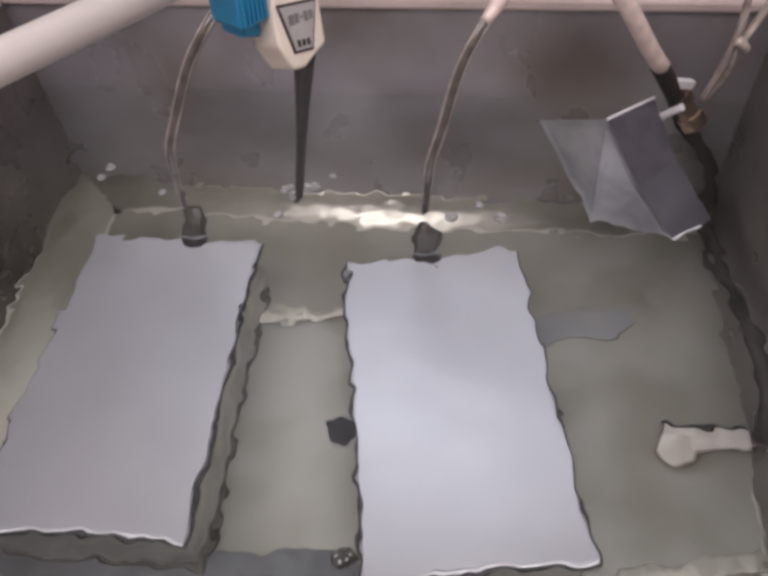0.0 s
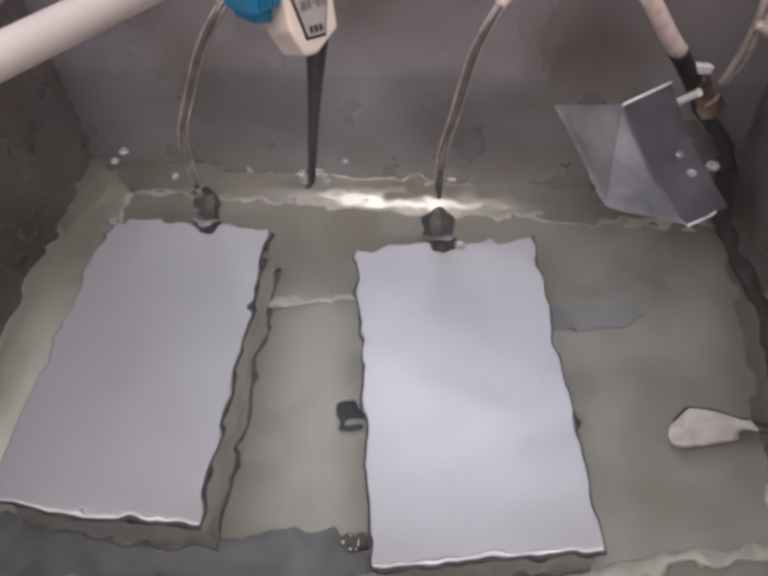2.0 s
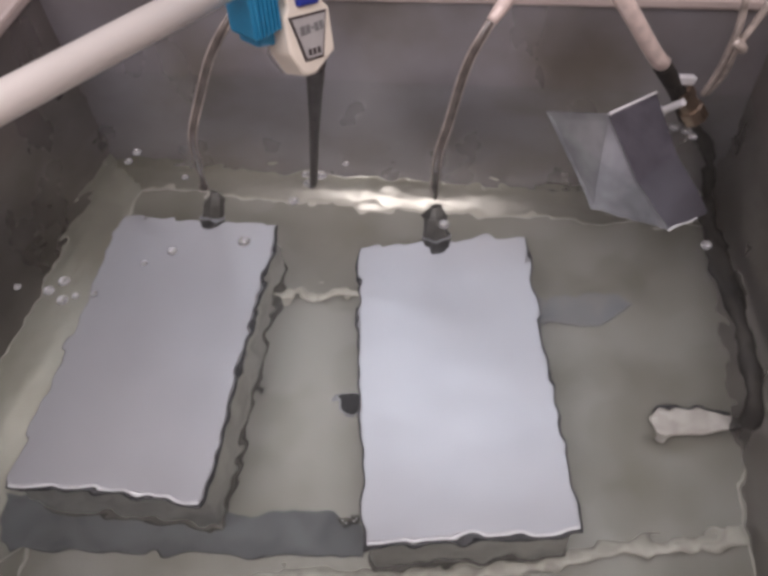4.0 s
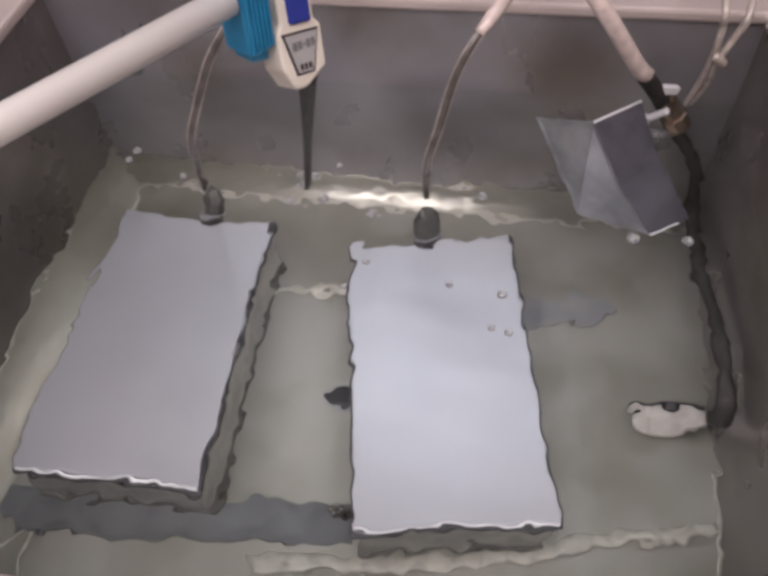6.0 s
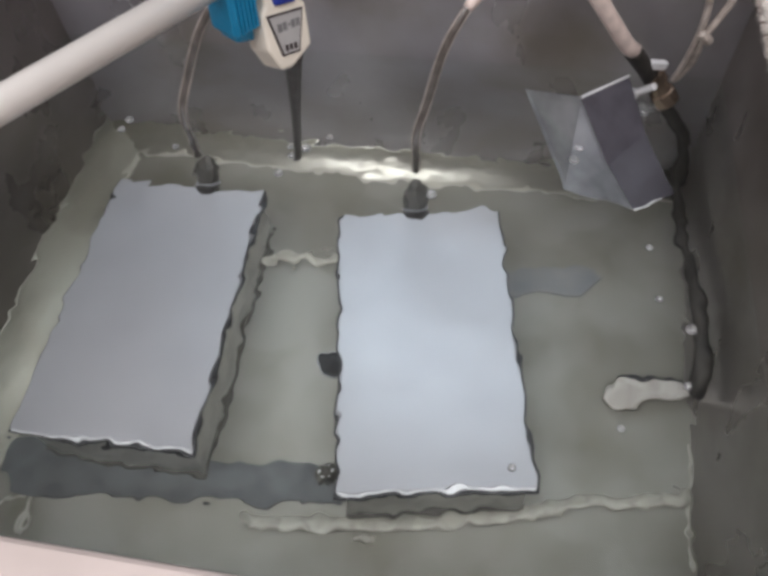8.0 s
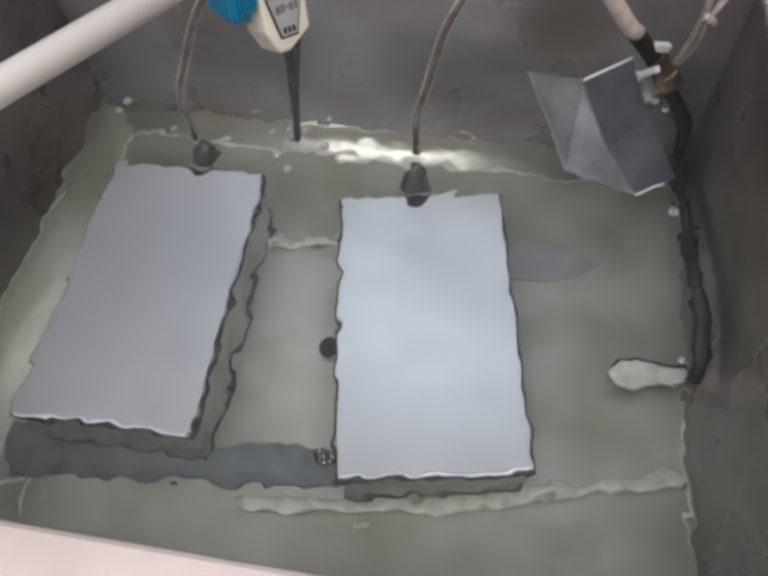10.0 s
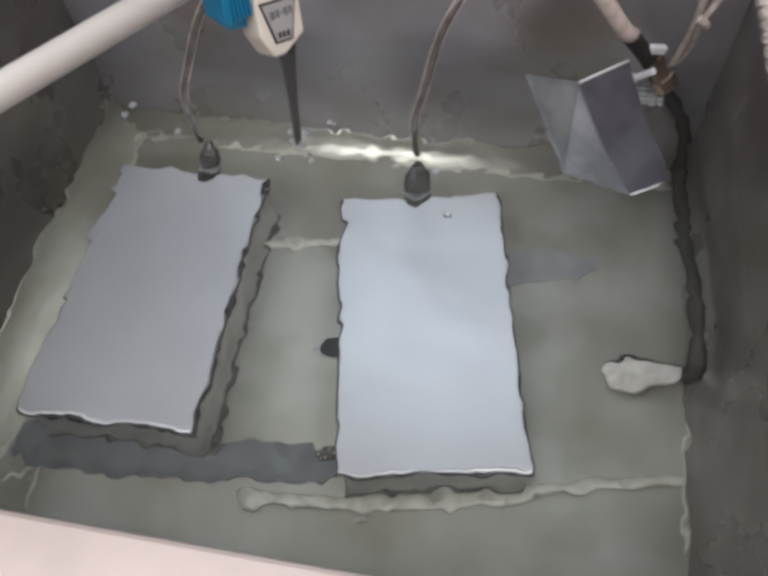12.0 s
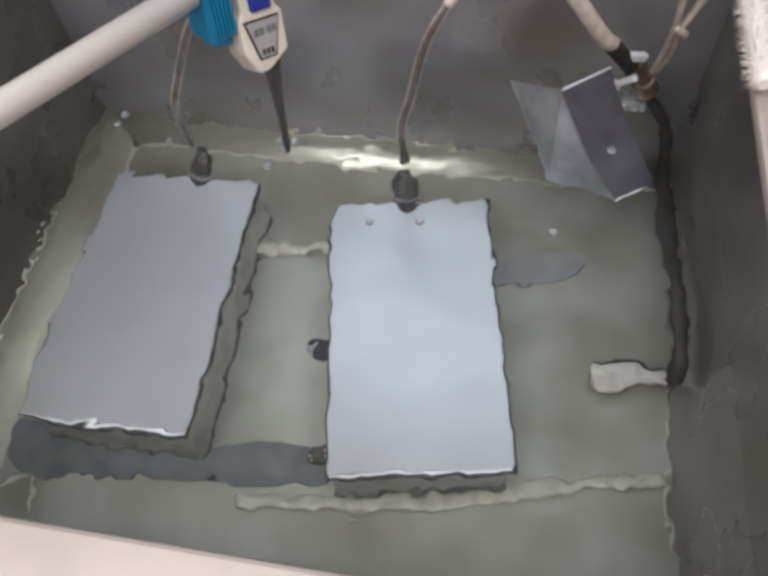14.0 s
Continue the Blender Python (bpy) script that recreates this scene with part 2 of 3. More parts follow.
tank_ob = tank()


def uv(u, v, z):
    return TANK @ Vector((u, v, z))


# housing for an assumed lamp that is never in view
def assumed_ceiling_lamp(x, y, w, d):
    t = thing("assumed_ceiling_lamp", "flat white panel of an assumed, unseen ceiling lamp", "lamp", pose(x, y, CEILING - 0.04, 0, 0, -11), "ceiling lamps")
    part("housing", box(-w / 2, w / 2, -d / 2, d / 2, 0.012, 0.04, 0.003), M_CEIL, t)


assumed_ceiling_lamp(0.35, 1.9, 1.6, 0.9)
assumed_ceiling_lamp(-0.05, -0.45, 4.0, 1.8)


# ---- water ----
def water():
    nx, ny = 360, 250
    m = 0.04
    bm = bmesh.new()
    rows = []
    for j in range(ny + 1):
        row = []
        for i in range(nx + 1):
            u = U0 - m + (U1 - U0 + 2 * m) * i / nx
            v = V0 - m + (V1 + 0.012 - V0 + m) * j / ny
            z = 0.0011 * noise.noise(Vector((u * 24, v * 24, 1.5))) + 0.0006 * noise.noise(Vector((u * 60, v * 60, 7.5))) + 0.0011 * noise.noise(Vector((u * 8, v * 8, 3.5))) + 0.00035 * noise.noise(Vector((u * 120, v * 120, 5.5)))
            row.append(bm.verts.new((u, v, z)))
        rows.append(row)
    for j in range(ny):
        for i in range(nx):
            bm.faces.new((rows[j][i], rows[j][i + 1], rows[j + 1][i + 1], rows[j + 1][i]))
    me = bpy.data.meshes.new("water")
    bm.to_mesh(me)
    bm.free()
    me.materials.append(M_WATER)
    for p in me.polygons:
        p.use_smooth = True
    ob = new("water", me)
    ob.matrix_world = TANK @ pose(0, 0, LEVEL)
    ob.visible_shadow = False
    return tagged(ob, "clear rippled water filling the steel tank", "water", kind="structure")


water_ob = water()


# ---- the two boxes under water ----
def sunk_box(m, w, d, h, gland_x, label, group):
    t = thing("transducer_box", label, "box", m, group)
    top = 0.0035
    part("body", box(-w / 2 + 0.003, w / 2 - 0.003, 0.003, d - 0.003, 0.0072, h - 0.0077, 0.002), M_BODY, t, "grey steel side walls")
    # dark strip drawn for the shade line where the box meets the floor
    part("foot", box(-w / 2 - 0.0005, w / 2 + 0.0005, -0.0005, d + 0.0005, 0.0005, 0.007, 0.002), M_SHADE_CRUST, t, "dark strip in place of the shade line at the foot")
    # black strip laid where the gap under the lid is in shade
    part("gap_strip", box(-w / 2 - 0.0026, w / 2 + 0.0026, -0.0052, d + 0.0020, h - 0.0062, h - 0.001, 0.0013), M_BLACK, t, "thin black strip in place of the shaded gap round the lid")
    part("lid", box(-w / 2, w / 2, 0, d, h - 0.0008, h + top, 0.0012), M_LID, t, "smooth bluish white lid")
    # the bevel's reflection, built as a near-white strip
    part("front_edge", box(-w / 2 + 0.001, w / 2 - 0.001, -0.0025, -0.0003, h - 0.0008, h + top - 0.0008, 0.0008), M_GLINT_SPECK, t, "near-white strip painted as the front edge's highlight")
    # cable gland on the back
    at = pose(gland_x, d - 0.006, h - 0.014, -38, 0, 0)
    g = part("cable_gland", moved(lathe([(0.012, 0), (0.0165, 0.001), (0.0165, 0.020), (0.0135, 0.022), (0.0135, 0.026)], 14), at), M_GLAND, t, "dark metal cable gland")
    part("cap", moved(lathe([(0.0135, 0.026), (0.0165, 0.027), (0.0165, 0.046), (0.0150, 0.052), (0.010, 0.057), (0.006, 0.064)], 8), at), M_CAP, g, "smoky faceted cap")
    part("collar", moved(lathe([(0.014, 0), (0.018, 0.0005), (0.018, 0.003), (0.014, 0.0035)], 20), at @ pose(0, 0, 0.0225)), M_PLATE2, g, "bright steel ring")
    return t


LEFT_M = pose(-0.0375, 0.4530, BASE, 0, 0, -9.0)
RIGHT_M = pose(0.3060, 0.3900, BASE, 0, 0, 0)
left_box = sunk_box(LEFT_M, 0.194, 0.337, 0.110, 0.019, "bluish white lidded steel box standing skewed under water", "boxes under water")
right_box = sunk_box(RIGHT_M, 0.194, 0.340, 0.110, -0.002, "bluish white lidded steel box under water beside the drain", "boxes under water")


def hose(box_ob, points, label):
    inv = box_ob.matrix_basis.inverted()
    path = [inv @ q for q in smooth_path(points)]
    h = part("hose", sweep(path, 0.0045, 10), M_TUBE, box_ob, label, True)
    for dx in (-0.0042, 0.0042):
        part("wire", sweep([q + Vector((dx, -0.002, 0.001)) for q in path], 0.0010, 6), M_WIRE, h, "pale thin wire", True)
    n = len(path) * 11 // 16
    part("sleeve", sweep(path[n:], lambda k: 0.0052 + 0.0018 * min(k * 4, 1), 12), M_STRAND, h, "pale pinkish sleeve", True)


hose(left_box, [(0.027, 0.815, 0.075), (0.0324, 0.806, 0.105), (0.0412, 0.784, 0.192), (0.051, 0.765, 0.248), (0.0665, 0.771, 0.286), (0.093, 0.768, 0.341), (0.121, 0.775, 0.377), (0.155, 0.83, 0.398), (0.19, 0.91, 0.375), (0.205, 0.98, 0.340)], "smoky hose rising over the tank rim")
hose(right_box, [(0.305, 0.775, 0.075), (0.304, 0.765, 0.105), (0.303, 0.742, 0.179), (0.303, 0.720, 0.239), (0.313, 0.724, 0.273), (0.329, 0.727, 0.335), (0.3465, 0.735, 0.367), (0.3706, 0.760, 0.384), (0.42, 0.86, 0.378), (0.45, 0.96, 0.340)], "smoky hose rising over the tank rim")


# ---- pipe, clip and thermometer ----
PIPE_A, PIPE_B = Vector((-0.347, -0.006, 0.553)), Vector((0.1680, 0.5868, 0.5077))


def pipe():
    d = (PIPE_B - PIPE_A)
    t = thing("plastic_pipe", "white plastic pipe reaching over the tank", "pipe", Matrix.Translation(PIPE_A) @ d.to_track_quat("X", "Z").to_matrix().to_4x4())
    n = d.length
    bm = bmesh.new()
    prof = [(0, 0.0078), (0, 0.0097), (n, 0.0097), (n, 0.0078), (n - 0.03, 0.0078)]
    sides = 32
    rings = [[bm.verts.new((x, r * math.cos(2 * math.pi * k / sides), r * math.sin(2 * math.pi * k / sides))) for k in range(sides)] for x, r in prof]
    for a, b in zip(rings, rings[1:]):
        for k in range(sides):
            bm.faces.new((a[k], a[(k + 1) % sides], b[(k + 1) % sides], b[k]))
    bm.faces.new(rings[0])
    bm.faces.new(rings[-1])
    ob = part("tube", bm, M_PVC, t, smooth=False)
    for p in ob.data.polygons:
        p.use_smooth = p.area > 0.0003
    # post at the far end holds it over the floor
    part("post", moved(lathe([(0.0097, 0), (0.0097, 0.672)], 24), pose(0.02, 0, -0.677)), M_PVC, t)


pipe()


HEAD = Matrix.Translation((0.2082, 0.5951, 0.4442)) @ Matrix(((0.7295, -0.6818, -0.0547), (0.6450, 0.6592, 0.3866), (-0.2275, -0.3173, 0.9206))).to_4x4()


def thermometer():
    """Local x along the head's width, z up the head from the label's lower edge, -y to the front."""
    t = thing("digital_thermometer", "cream plastic thermometer with a dark steel probe", "thermometer", HEAD)
    # head: a shield that narrows to the probe, with a neck above it
    pts = [(-0.0095, -0.0098), (0.0, -0.0098), (0.0197, 0.002), (0.0197, 0.0312), (0.0147, 0.0352), (0.0147, 0.0752), (-0.0147, 0.0752), (-0.0147, 0.0352), (-0.0187, 0.0302), (-0.0182, 0.006)]
    part("head", moved(prism(pts, -0.001, 0.0240, 0.0022), pose(0, 0.0235, 0, 90, 0, 0)), M_CREAM, t)
    out = [(-0.0077, 0.0), (0.0077, 0.0), (0.0157, 0.0292), (-0.0157, 0.0292)]
    ins = [(-0.0063, 0.0016), (0.0063, 0.0016), (0.0139, 0.0276), (-0.0139, 0.0276)]
    lab = part("label_border", moved(prism(out, 0.0, 0.0009), pose(0, -0.0005, 0, 90, 0, 0)), M_INK, t, "dark tapered border")
    part("label_field", moved(prism(ins, 0.0, 0.0009), pose(0, -0.0014, 0, 90, 0, 0)), M_LABEL, lab, "grey label field")
    for x, z, w, h, mm in ((-0.0070, 0.0198, 0.0036, 0.0055, M_FAINT), (-0.0026, 0.0201, 0.0032, 0.0055, M_FAINT), (0.0012, 0.0204, 0.0018, 0.0018, M_FAINT), (0.0046, 0.0204, 0.0032, 0.0055, M_FAINT), (0.0088, 0.0207, 0.0030, 0.0053, M_FAINT), (-0.0038, 0.0055, 0.0024, 0.0041, M_INK), (0.0000, 0.0055, 0.0024, 0.0041, M_INK), (0.0038, 0.0055, 0.0024, 0.0041, M_INK)):
        part("bar", moved(box(x - w / 2, x + w / 2, -0.0005, 0, z - h / 2, z + h / 2), pose(0, -0.0023, 0)), mm, lab)
    part("button", moved(box(-0.009, 0.009, -0.004, 0.004, 0, 0.026, 0.002), pose(0.0010, 0, 0.0342)), M_NAVY, t, "navy blue button")
    aim = Vector((0.1052, 0.1760, -0.1587)).to_track_quat("Z", "Y").to_matrix().to_4x4()
    part("probe", moved(lathe([(0.0075, -0.003), (0.0070, 0.005), (0.0056, 0.050), (0.0043, 0.12), (0.0040, 0.26), (0.0036, 0.318), (0.0010, 0.330)], 16), pose(0.006, 0.007, -0.004) @ aim), M_PROBE, t, "dark tapered steel probe", True)


thermometer()


def clip():
    t = thing("pipe_clip", "bright blue plastic clip round the pipe end", "clip", Matrix.Translation(PIPE_B) @ (PIPE_B - PIPE_A).to_track_quat("X", "Z").to_matrix().to_4x4())
    part("jaw", box(0.002, 0.024, -0.011, 0.016, -0.040, 0.018, 0.003), M_BLUE, t)
    for k in range(6):
        part("ridge", box(0.0030 + k * 0.0034, 0.0052 + k * 0.0034, -0.0132, -0.0105, -0.037, 0.016, 0.0007), M_BLUE, t)
    part("foot", moved(box(-0.004, 0.024, -0.010, 0.009, -0.005, 0.005, 0.003), pose(0.012, 0.006, -0.044, 0, 20, 0)), M_BLUE, t)
    part("arm", box(0.0215, 0.062, 0.004, 0.013, -0.012, 0.020, 0.003), M_BLUE, t)


clip()


# ---- dip tube with paddle, plate and wires at the back corner ----
def dip_tube():
    t = thing("dip_tube", "dark dip tube with brass joint and pale paddle", "tube")
    part("upper_tube", sweep(smooth_path([(0.34, 0.97, 0.345), (0.385, 0.83, 0.452), (0.4424, 0.7376, 0.412), (0.503, 0.737, 0.330), (0.5216, 0.750, 0.307)]), 0.0078, 16), M_STRAND, t, "pale pinkish plastic tube", True)
    rod = [(0.5172, 0.7469, 0.311), (0.5585, 0.773, 0.250), (0.590, 0.785, 0.19), (0.625, 0.785, 0.10), (0.633, 0.766, 0.0), (0.6205, 0.688, 0.0123), (0.6075, 0.6174, 0.046), (0.5966, 0.5595, 0.062), (0.5865, 0.5009, 0.055), (0.581, 0.480, 0.03)]
    part("rod", sweep(smooth_path(rod), 0.0088, 14), M_ROD, t, "dark brown tube under water", True)
    m = Matrix.Translation((0.566, 0.770, 0.246)) @ Vector((0.55, -0.2, -0.8)).to_track_quat("Z", "Y").to_matrix().to_4x4()
    j = part("joint", moved(lathe([(0.009, -0.016), (0.0125, -0.015), (0.0125, -0.004), (0.0105, -0.003), (0.0105, 0.010), (0.0135, 0.011), (0.0135, 0.026), (0.010, 0.028)], 8), m), M_BRASS, t, "tarnished brass pipe joint")
    # screw and clamp are near white so their colour gives the glints
    part("screw", moved(lathe([(0.004, -0.014), (0.004, 0.014), (0.006, 0.0145), (0.006, 0.019)], 8), m @ pose(-0.014, -0.010, -0.008, 75, 0, 20)), M_GLINT_SPECK, j, "screw coloured near white for its glint")
    part("clamp", moved(box(-0.013, 0.013, -0.004, 0.004, -0.0045, 0.0045, 0.0015), Matrix.Translation((0.554, 0.764, 0.277)) @ pose(0, 0, 0, 0, 20, 20)), M_GLINT_SPECK, t, "steel clamp coloured near white for its glint")


def paddle():
    """A flat spoon with a narrow neck fixed to the side wall."""
    t = thing("paddle", "stained pale plastic paddle fixed to the tank wall", "paddle", pose(0.5085, 0.515, BASE + 0.02, 0, 0, -4))
    pts = [(0, -0.002), (0.004, -0.012), (0.012, -0.018), (0.027, -0.0185), (0.055, -0.010), (0.088, -0.0045), (0.088, 0.010), (0.05, 0.0185), (0.022, 0.0215), (0.010, 0.018), (0.002, 0.008)]
    part("blade", prism(pts, -0.005, 0.005, 0.003), M_CERAMIC, t)
    part("neck", box(0.0875, 0.102, -0.004, 0.009, -0.004, 0.004, 0.002), M_GLAND, t, "dark metal neck")
    part("rear_edge", prism([(0.010, 0.0192), (0.022, 0.0225), (0.05, 0.0195), (0.087, 0.0112), (0.087, 0.0140), (0.05, 0.0225), (0.022, 0.0255), (0.010, 0.022)], -0.006, 0.003, 0.001), M_BLACK, t, "dark rear edge")


dip_tube()
paddle()


def bracket():
    t = thing("corner_plate", "grey steel plate in the tank corner with an added reflection face", "plate")
    a, b, c, d = Vector((0.4735, 0.733, 0.2657)), Vector((0.5315, 0.7688, 0.260)), Vector((0.581, 0.6778, 0.150)), Vector((0.5310, 0.652, 0.160))
    e, f = Vector((0.4331, 0.8137, 0.209)), Vector((0.4678, 0.7039, 0.130))

    def slab(q, thick):
        bm = bmesh.new()
        n = (q[1] - q[0]).cross(q[2] - q[0]).normalized() * thick
        lo, hi = [bm.verts.new(p) for p in q], [bm.verts.new(p + n) for p in q]
        bm.faces.new(lo[::-1])
        bm.faces.new(hi)
        for k in range(4):
            bm.faces.new((lo[k], lo[(k + 1) % 4], hi[(k + 1) % 4], hi[k]))
        bmesh.ops.bevel(bm, geom=bm.edges[:], offset=0.0005, segments=1, affect="EDGES")
        return bm

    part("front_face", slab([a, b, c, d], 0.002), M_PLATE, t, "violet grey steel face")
    # added pale slab that imitates the plate's reflection
    part("reflected_face", slab([a, d, f, e], 0.002), M_PLATE3, t, "pale grey face added in place of the plate's reflection")
    # near-white strips carry the highlights along the plate's edges
    part("top_edge", sweep([a, b], 0.0016, 8), M_GLINT_SPECK, t, "worn edge with its highlight put in as a pale strip")
    part("bottom_edge", sweep([d, d.lerp(c, 0.7)], 0.0012, 8), M_GLINT_SPECK, t, "worn edge with its highlight put in as a pale strip")


bracket()


def corner_wires():
    t = thing("corner_wires", "two pale twisted wires hanging over the rim", "wire")
    part("wire", sweep(smooth_path([(0.60, 0.92, 0.340), (0.58, 0.82, 0.42), (0.5603, 0.7248, 0.3985), (0.562, 0.718, 0.378), (0.565, 0.7209, 0.3472), (0.5675, 0.733, 0.305), (0.5687, 0.7466, 0.2708)]), 0.0034, 8), M_WIRE, t, smooth=True)
    part("wire", sweep(smooth_path([(0.64, 0.92, 0.340), (0.615, 0.82, 0.41), (0.5882, 0.7306, 0.388), (0.578, 0.722, 0.362), (0.5704, 0.7222, 0.339), (0.5745, 0.733, 0.305), (0.5725, 0.748, 0.2708)]), 0.0034, 8), M_WIRE, t, smooth=True)
    part("knot", sweep(smooth_path([(0.563, 0.716, 0.350), (0.569, 0.7165, 0.345), (0.575, 0.719, 0.339)]), 0.0046, 8), M_WIRE, t, smooth=True)


corner_wires()


# ---- on the tank bottom ----
def bead(name, points, r, label, flat=0.6):
    rnd = random.Random(name)
    path = smooth_path([Vector((x, y, BASE + r * flat * 0.8)) for x, y in points], 10)
    path = [q + Vector((0, rnd.uniform(-1, 1) * r * 0.18, rnd.uniform(-1, 1) * r * 0.08)) for q in path]
    ob = finish(name, sweep(path, lambda s: r * (1 + 0.06 * math.sin(s * 61) + 0.06 * math.sin(s * 23)), 10, flat=flat), M_BEAD, True)
    return tagged(ob, label, "sealant")


bead("front_bead", [(0.0946, 0.3904), (0.201, 0.384), (0.3123, 0.380), (0.4178, 0.3885), (0.4964, 0.3953), (0.576, 0.3977)], 0.0092, "pale lumpy sealant bead across the tank bottom", 0.4)
bead("back_bead", [(0.0902, 0.7253), (0.1522, 0.7249), (0.2042, 0.725)], 0.0088, "pale sealant bead between the two boxes", 0.4)
bead("side_bead", [(0.5632, 0.3213), (0.579, 0.405), (0.5885, 0.4589)], 0.0014, "thin pale sealant line along the side wall")
bead("loose_strip", [(-0.1379, 0.4258), (-0.1413, 0.4044), (-0.1425, 0.3837)], 0.0022, "short pale strip of loose sealant")
bead("loose_strip", [(-0.1806, 0.4126), (-0.151, 0.4222), (-0.1389, 0.4288)], 0.0018, "short pale strip of loose sealant")
bead("loose_strip", [(0.209, 0.378), (0.2276, 0.3805), (0.2518, 0.380)], 0.0036, "small pale lump of loose sealant")
bead("loose_strip", [(0.2196, 0.3645), (0.230, 0.366), (0.2378, 0.3649)], 0.0034, "small pale lump of loose sealant")


def drain():
    t = thing("drain", "black round drain in the tank bottom", "drain", pose(0.1891, 0.5709, BASE))
    part("ring", lathe([(0.0145, 0), (0.0165, 0.0006), (0.0165, 0.002), (0.0150, 0.003), (0.0135, 0.003)], 28), M_PLATE2, t, "thin steel ring")
    part("plug", lathe([(0.0145, 0.0031), (0.0145, 0.0042), (0.012, 0.005)], 28), M_HOLE, t, "black plug")


drain()


def mats():
    def one(points, label, material):
        ob = finish("slate_sheet", prism(points, BASE + 0.0004, BASE + 0.0034, 0.0008), material)
        tagged(ob, label, "mat", "mats on the tank bottom")

    # its stretch along the box darkens the floor in place of shade
    one([(-0.1779, 0.454), (-0.1573, 0.4261), (-0.1133, 0.4215), (-0.0103, 0.4173), (0.0605, 0.4113), (0.1309, 0.4063), (0.2008, 0.4053), (0.2006, 0.4285), (0.1727, 0.4476), (0.1281, 0.4535), (0.0672, 0.4529), (0.0271, 0.4641), (-0.10, 0.485), (-0.178, 0.485)], "slate grey sheet drawn along a box in place of its shade", M_SLATE)
    one([(0.396, 0.696), (0.4587, 0.6973), (0.5059, 0.693), (0.5259, 0.6875), (0.5324, 0.6681), (0.5016, 0.6517), (0.396, 0.6518)], "slate grey sheet partly under the box", M_SLATE2)


mats()


def debris():
    """A dark crusty clump at the end of the slate sheet, with a few pale specks on it."""
    t = thing("debris_clump", "dark crusty clump with pale specks on the slate sheet", "debris", pose(0.187, 0.437, BASE + 0.0036))
    rnd = random.Random(12)
    bm = bmesh.new()
    bmesh.ops.create_icosphere(bm, subdivisions=3, radius=1.0)
    for v in bm.verts:
        k = 1 + 0.35 * noise.noise(v.co * 2.2)
        v.co = Vector((v.co.x * 0.0125 * k, v.co.y * 0.009 * k, max(v.co.z, 0) * 0.008 * k))
    part("crust", bm, M_SHADE_CRUST, t)
    for k in range(6):
        a = k * 1.05 + rnd.uniform(-0.3, 0.3)
        bm = bmesh.new()
        bmesh.ops.create_icosphere(bm, subdivisions=1, radius=rnd.uniform(0.0012, 0.0019))
        part("speck", moved(bm, pose(0.008 * math.cos(a), 0.006 * math.sin(a), 0.0055)), M_GLINT_SPECK, t, "pale speck")


debris()


def brush():
    t = thing("bottle_brush", "white bristled brush hanging by the tank wall", "brush", TANK @ pose(0.494, 0.815, RIM + 0.034, 0, 0, 0))
    part("core", moved(lathe([(0.006, -0.075), (0.011, -0.07), (0.011, 0.07), (0.006, 0.075)], 14), pose(0, 0, 0, 90, 0, 0)), M_PVC, t)
    bm = bmesh.new()
    rnd = random.Random(4)
    for k in range(420):
        a, y = rnd.uniform(0, 2 * math.pi), rnd.uniform(-0.07, 0.07)
        d = Vector((math.cos(a), rnd.uniform(-0.2, 0.2), math.sin(a))).normalized()
        p = Vector((0, y, 0)) + d * 0.009
        s = d.orthogonal().normalized() * 0.0007
        tip = p + d * rnd.uniform(0.007, 0.012)
        q = d.cross(s)
        vs = [bm.verts.new(p + s), bm.verts.new(p - s * 0.5 + q), bm.verts.new(p - s * 0.5 - q), bm.verts.new(tip)]
        for tri in ((0, 1, 3), (1, 2, 3), (2, 0, 3)):
            bm.faces.new([vs[i] for i in tri])
    tagged(part("bristles", bm, M_PVC, t), kind="stuff")


brush()


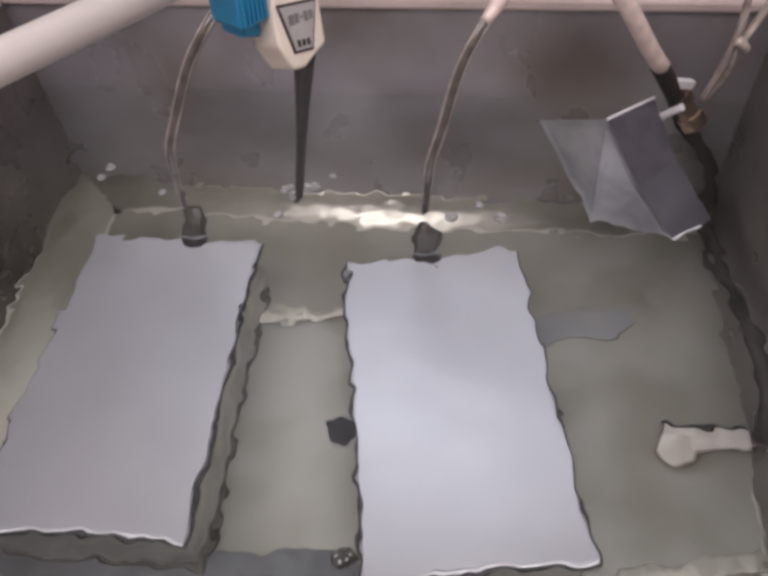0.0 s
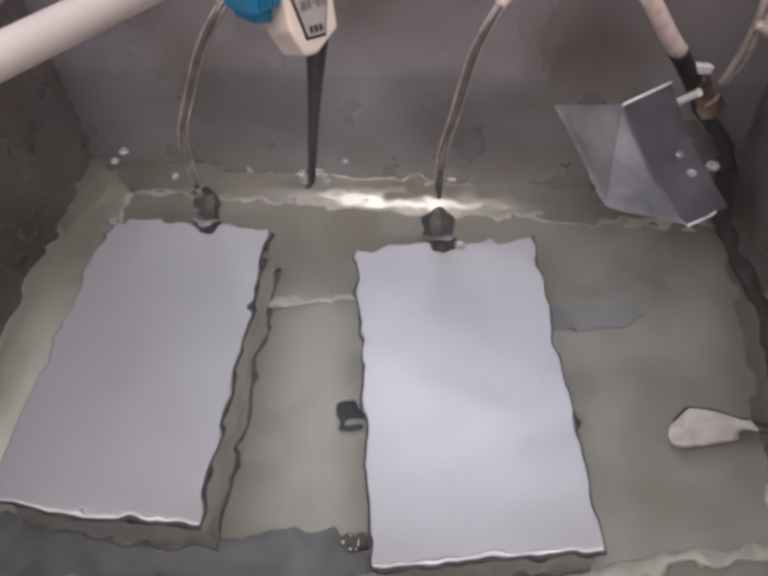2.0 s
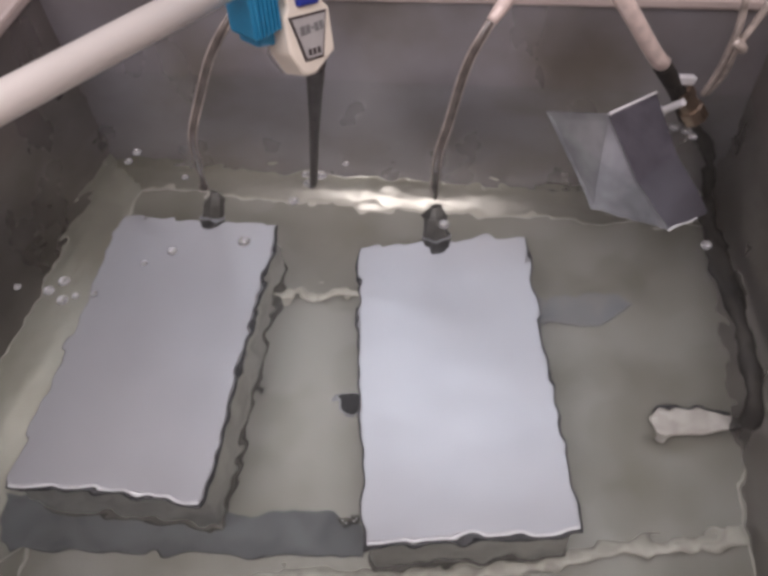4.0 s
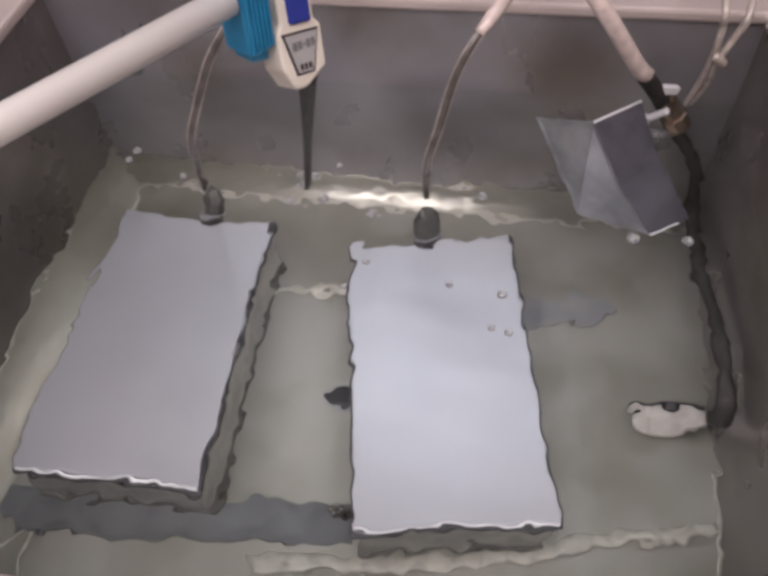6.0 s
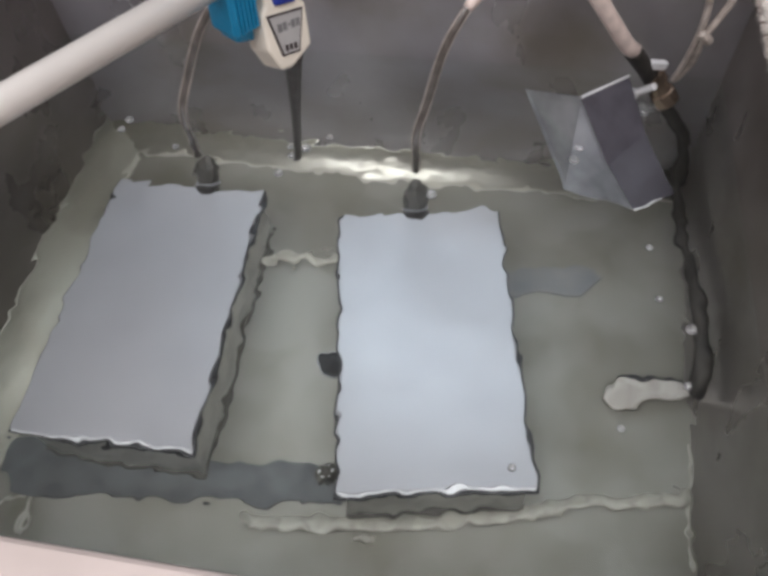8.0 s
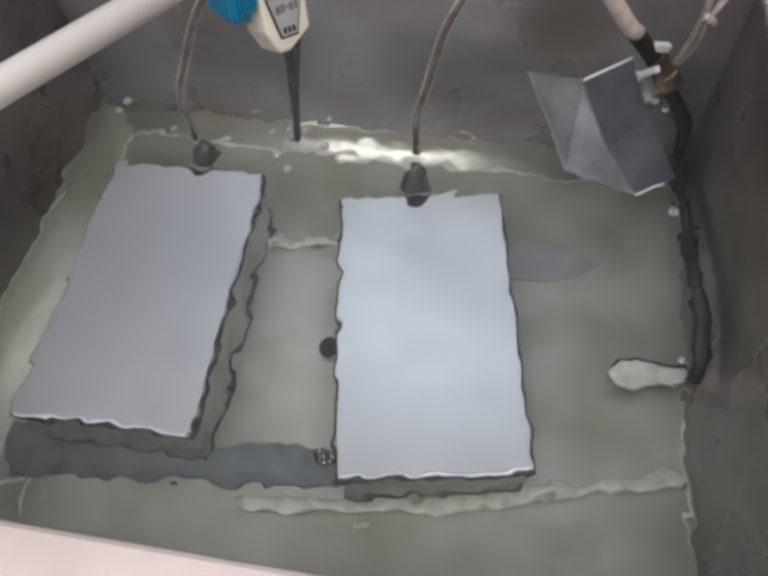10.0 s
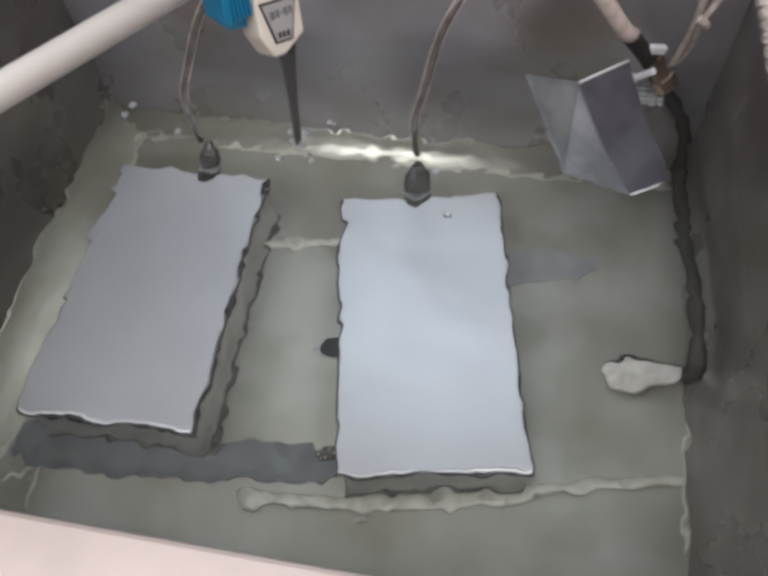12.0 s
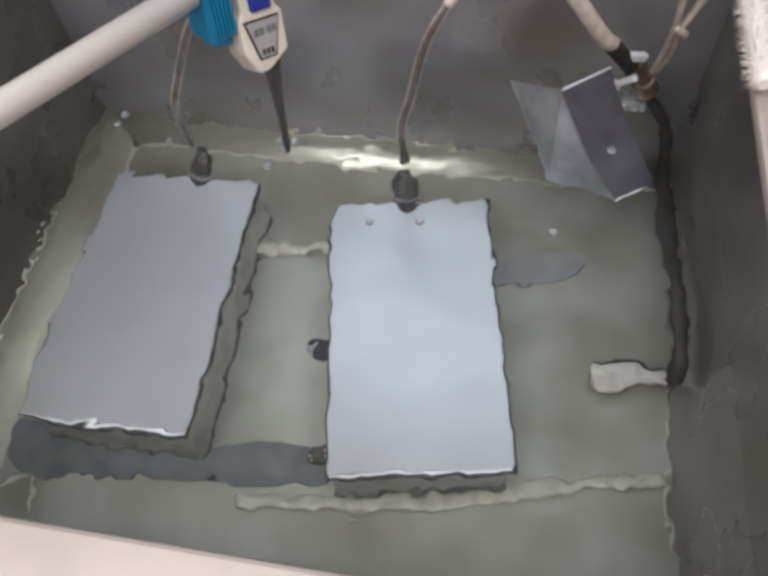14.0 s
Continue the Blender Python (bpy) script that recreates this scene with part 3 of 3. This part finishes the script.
# ---- bubbles on the water: radius, rows of (seconds, u, v) ----
SOURCE = (0.038, 0.751)
TRACKS = [
    (0.0050, [(10.2, 0.071, 0.710), (10.5, 0.109, 0.666), (11.0, 0.143, 0.647), (11.5, 0.178, 0.638), (12.0, 0.214, 0.662), (12.5, 0.280, 0.659), (13.0, 0.332, 0.666), (13.8, 0.419, 0.682)]),
    (0.0046, [(12.2, 0.071, 0.698), (12.5, 0.111, 0.657), (13.0, 0.177, 0.659), (13.5, 0.264, 0.657), (14.0, 0.335, 0.662)]),
    (0.0046, [(13.1, 0.048, 0.730), (13.5, 0.111, 0.654), (14.0, 0.200, 0.659)]),
    (0.0040, [(13.4, 0.037, 0.743), (14.0, 0.148, 0.652)]),
    (0.0038, [(4.6, 0.051, 0.663), (5.3, 0.170, 0.554), (5.5, 0.202, 0.563), (5.9, 0.250, 0.576), (6.5, 0.320, 0.561), (7.4, 0.402, 0.546), (8.6, 0.448, 0.501)]),
    (0.0034, [(4.5, 0.071, 0.710), (5.3, 0.178, 0.617), (5.7, 0.217, 0.595), (6.1, 0.255, 0.574), (6.9, 0.322, 0.532), (8.2, 0.388, 0.471)]),
    (0.0050, [(4.4, 0.060, 0.711), (5.3, 0.166, 0.639), (5.7, 0.215, 0.630), (6.1, 0.265, 0.614), (6.7, 0.332, 0.594), (7.4, 0.394, 0.579), (8.6, 0.463, 0.577)]),
    (0.0036, [(4.9, 0.060, 0.711), (5.5, 0.133, 0.646), (5.9, 0.186, 0.629), (6.3, 0.244, 0.612), (6.5, 0.254, 0.612), (7.4, 0.354, 0.603), (8.8, 0.455, 0.611)]),
    (0.0036, [(5.4, 0.054, 0.711), (5.9, 0.104, 0.645), (6.3, 0.167, 0.645), (6.9, 0.259, 0.647), (7.6, 0.356, 0.655), (8.8, 0.460, 0.680)]),
    (0.0066, [(4.4, 0.178, 0.736), (5.3, 0.291, 0.717), (5.7, 0.341, 0.710), (6.6, 0.419, 0.693)]),
    (0.0056, [(5.1, 0.125, 0.726), (5.7, 0.194, 0.741), (6.3, 0.257, 0.748), (7.2, 0.318, 0.771), (9.0, 0.362, 0.819)]),
    (0.0056, [(6.0, 0.114, 0.708), (6.5, 0.198, 0.724), (6.9, 0.253, 0.745), (7.6, 0.318, 0.765), (9.2, 0.351, 0.807)]),
    (0.0036, [(5.9, 0.095, 0.626), (6.5, 0.130, 0.570), (6.9, 0.144, 0.530), (7.5, 0.228, 0.459), (8.4, 0.328, 0.410), (9.5, 0.421, 0.389)]),
    (0.0064, [(0.0, 0.189, 0.722), (1.0, 0.305, 0.767), (2.0, 0.393, 0.805), (3.0, 0.426, 0.840)]),
    (0.0064, [(0.0, 0.235, 0.724), (1.0, 0.355, 0.762), (2.0, 0.424, 0.790), (3.0, 0.457, 0.813)]),
    (0.0048, [(0.0, 0.214, 0.740), (1.0, 0.321, 0.764), (2.0, 0.403, 0.779), (3.0, 0.445, 0.783)]),
    (0.0052, [(0.6, 0.103, 0.709), (1.5, 0.141, 0.671), (2.2, 0.211, 0.668), (3.2, 0.326, 0.674), (4.2, 0.430, 0.693)]),
    (0.0056, [(2.2, 0.059, 0.742), (3.0, 0.093, 0.734), (3.6, 0.136, 0.707), (4.6, 0.253, 0.690), (5.6, 0.378, 0.695), (6.4, 0.451, 0.716)]),
    (0.0058, [(6.0, 0.059, 0.723), (6.5, 0.077, 0.704), (7.5, 0.141, 0.717), (8.0, 0.189, 0.705), (9.0, 0.316, 0.687), (10.0, 0.430, 0.693)]),
    (0.0050, [(10.0, 0.070, 0.735), (11.0, 0.108, 0.710), (11.5, 0.157, 0.706), (12.2, 0.211, 0.722), (13.0, 0.307, 0.747), (14.0, 0.392, 0.780)]),
]
STILL = [(0.0052, 0.022, 0.715), (0.0060, 0.043, 0.755), (0.0046, 0.031, 0.742), (0.0042, 0.026, 0.755), (0.0046, -0.175, 0.759), (0.0052, -0.171, 0.775), (0.0040, -0.103, 0.740), (0.0036, 0.066, 0.775)]


def bubble_mesh():
    """A thin dome with a small foot ring."""
    prof = [(1.0, -0.05)] + [(math.cos(a), 0.75 * math.sin(a)) for a in [math.pi / 2 * k / 7 for k in range(7)]] + [(0.05, 0.75)]
    bm = lathe(prof, 18)
    me = bpy.data.meshes.new("bubble")
    bmesh.ops.recalc_face_normals(bm, faces=bm.faces)
    bm.to_mesh(me)
    bm.free()
    me.materials.append(M_BUBBLE)
    for p in me.polygons:
        p.use_smooth = True
    return me


BUBBLE = bubble_mesh()


def bubble(radius, u, v):
    ob = new("bubble", BUBBLE)
    ob.matrix_world = TANK @ pose(u, v, LEVEL)
    ob.scale = (radius, radius, radius)
    ob.visible_shadow = False
    return tagged(ob, "small clear bubble floating on the water", "bubble", "bubbles on the water")


drifting = [bubble(radius, *rows[0][1:]) for radius, rows in TRACKS]
for radius, u, v in STILL:
    bubble(radius, u, v)


# ---- what moves ----
def motions():
    rows = [(0.0, 0.0, 0.0), (1.2, 0.016, 0.006), (2.4, 0.002, 0.018), (3.6, -0.015, 0.008), (5.0, -0.006, -0.012), (6.4, 0.006, -0.004), (7.6, 0.012, 0.006), (9.0, -0.004, 0.015),
            (10.4, -0.018, 0.003), (11.4, -0.004, -0.014), (12.4, 0.014, -0.006), (13.2, 0.016, 0.010), (14.0, 0.0, 0.016)]
    for ob, (radius, track) in zip(drifting, TRACKS):
        known, k = list(track), drifting.index(ob)
        first, last = known[0][0], known[-1][0]
        angle = k * 2.4
        ring = (SOURCE[0] + 0.016 * math.cos(angle), SOURCE[1] + 0.012 * math.sin(angle))
        far = (U0 + 0.012 + 0.012 * (k % 4), 0.47 + 0.012 * (k // 4))
        # bubbles start at a spot outside the camera's view, wait at the probe, then drift off
        for arrive, leave in ((10.2, 8.3), (5.2, 3.25)):
            if first > arrive + 0.1:
                known = [(0.0, *far), (leave, *far), (arrive, *ring)] + known
                break
            if first > leave + 0.6:
                known = [(0.0, *far), (leave, *far)] + known
                break
        else:
            if first > 0:
                known = [(0.0, *ring)] + known
        # spent bubbles gather round the brass joint
        joint = (0.398 + 0.009 * (k % 4), 0.838 + 0.008 * (k // 4))
        if last < 14:
            gone = min(last + 1.4, 14.0)
            known += [(gone, *joint)] + ([(14.0, *joint)] if gone < 13.9 else [])
        walk(ob, [(t, TANK @ pose(u, v, LEVEL)) for t, u, v in known])
    walk(water_ob, [(t, TANK @ pose(u, v, LEVEL)) for t, u, v in rows])


motions()
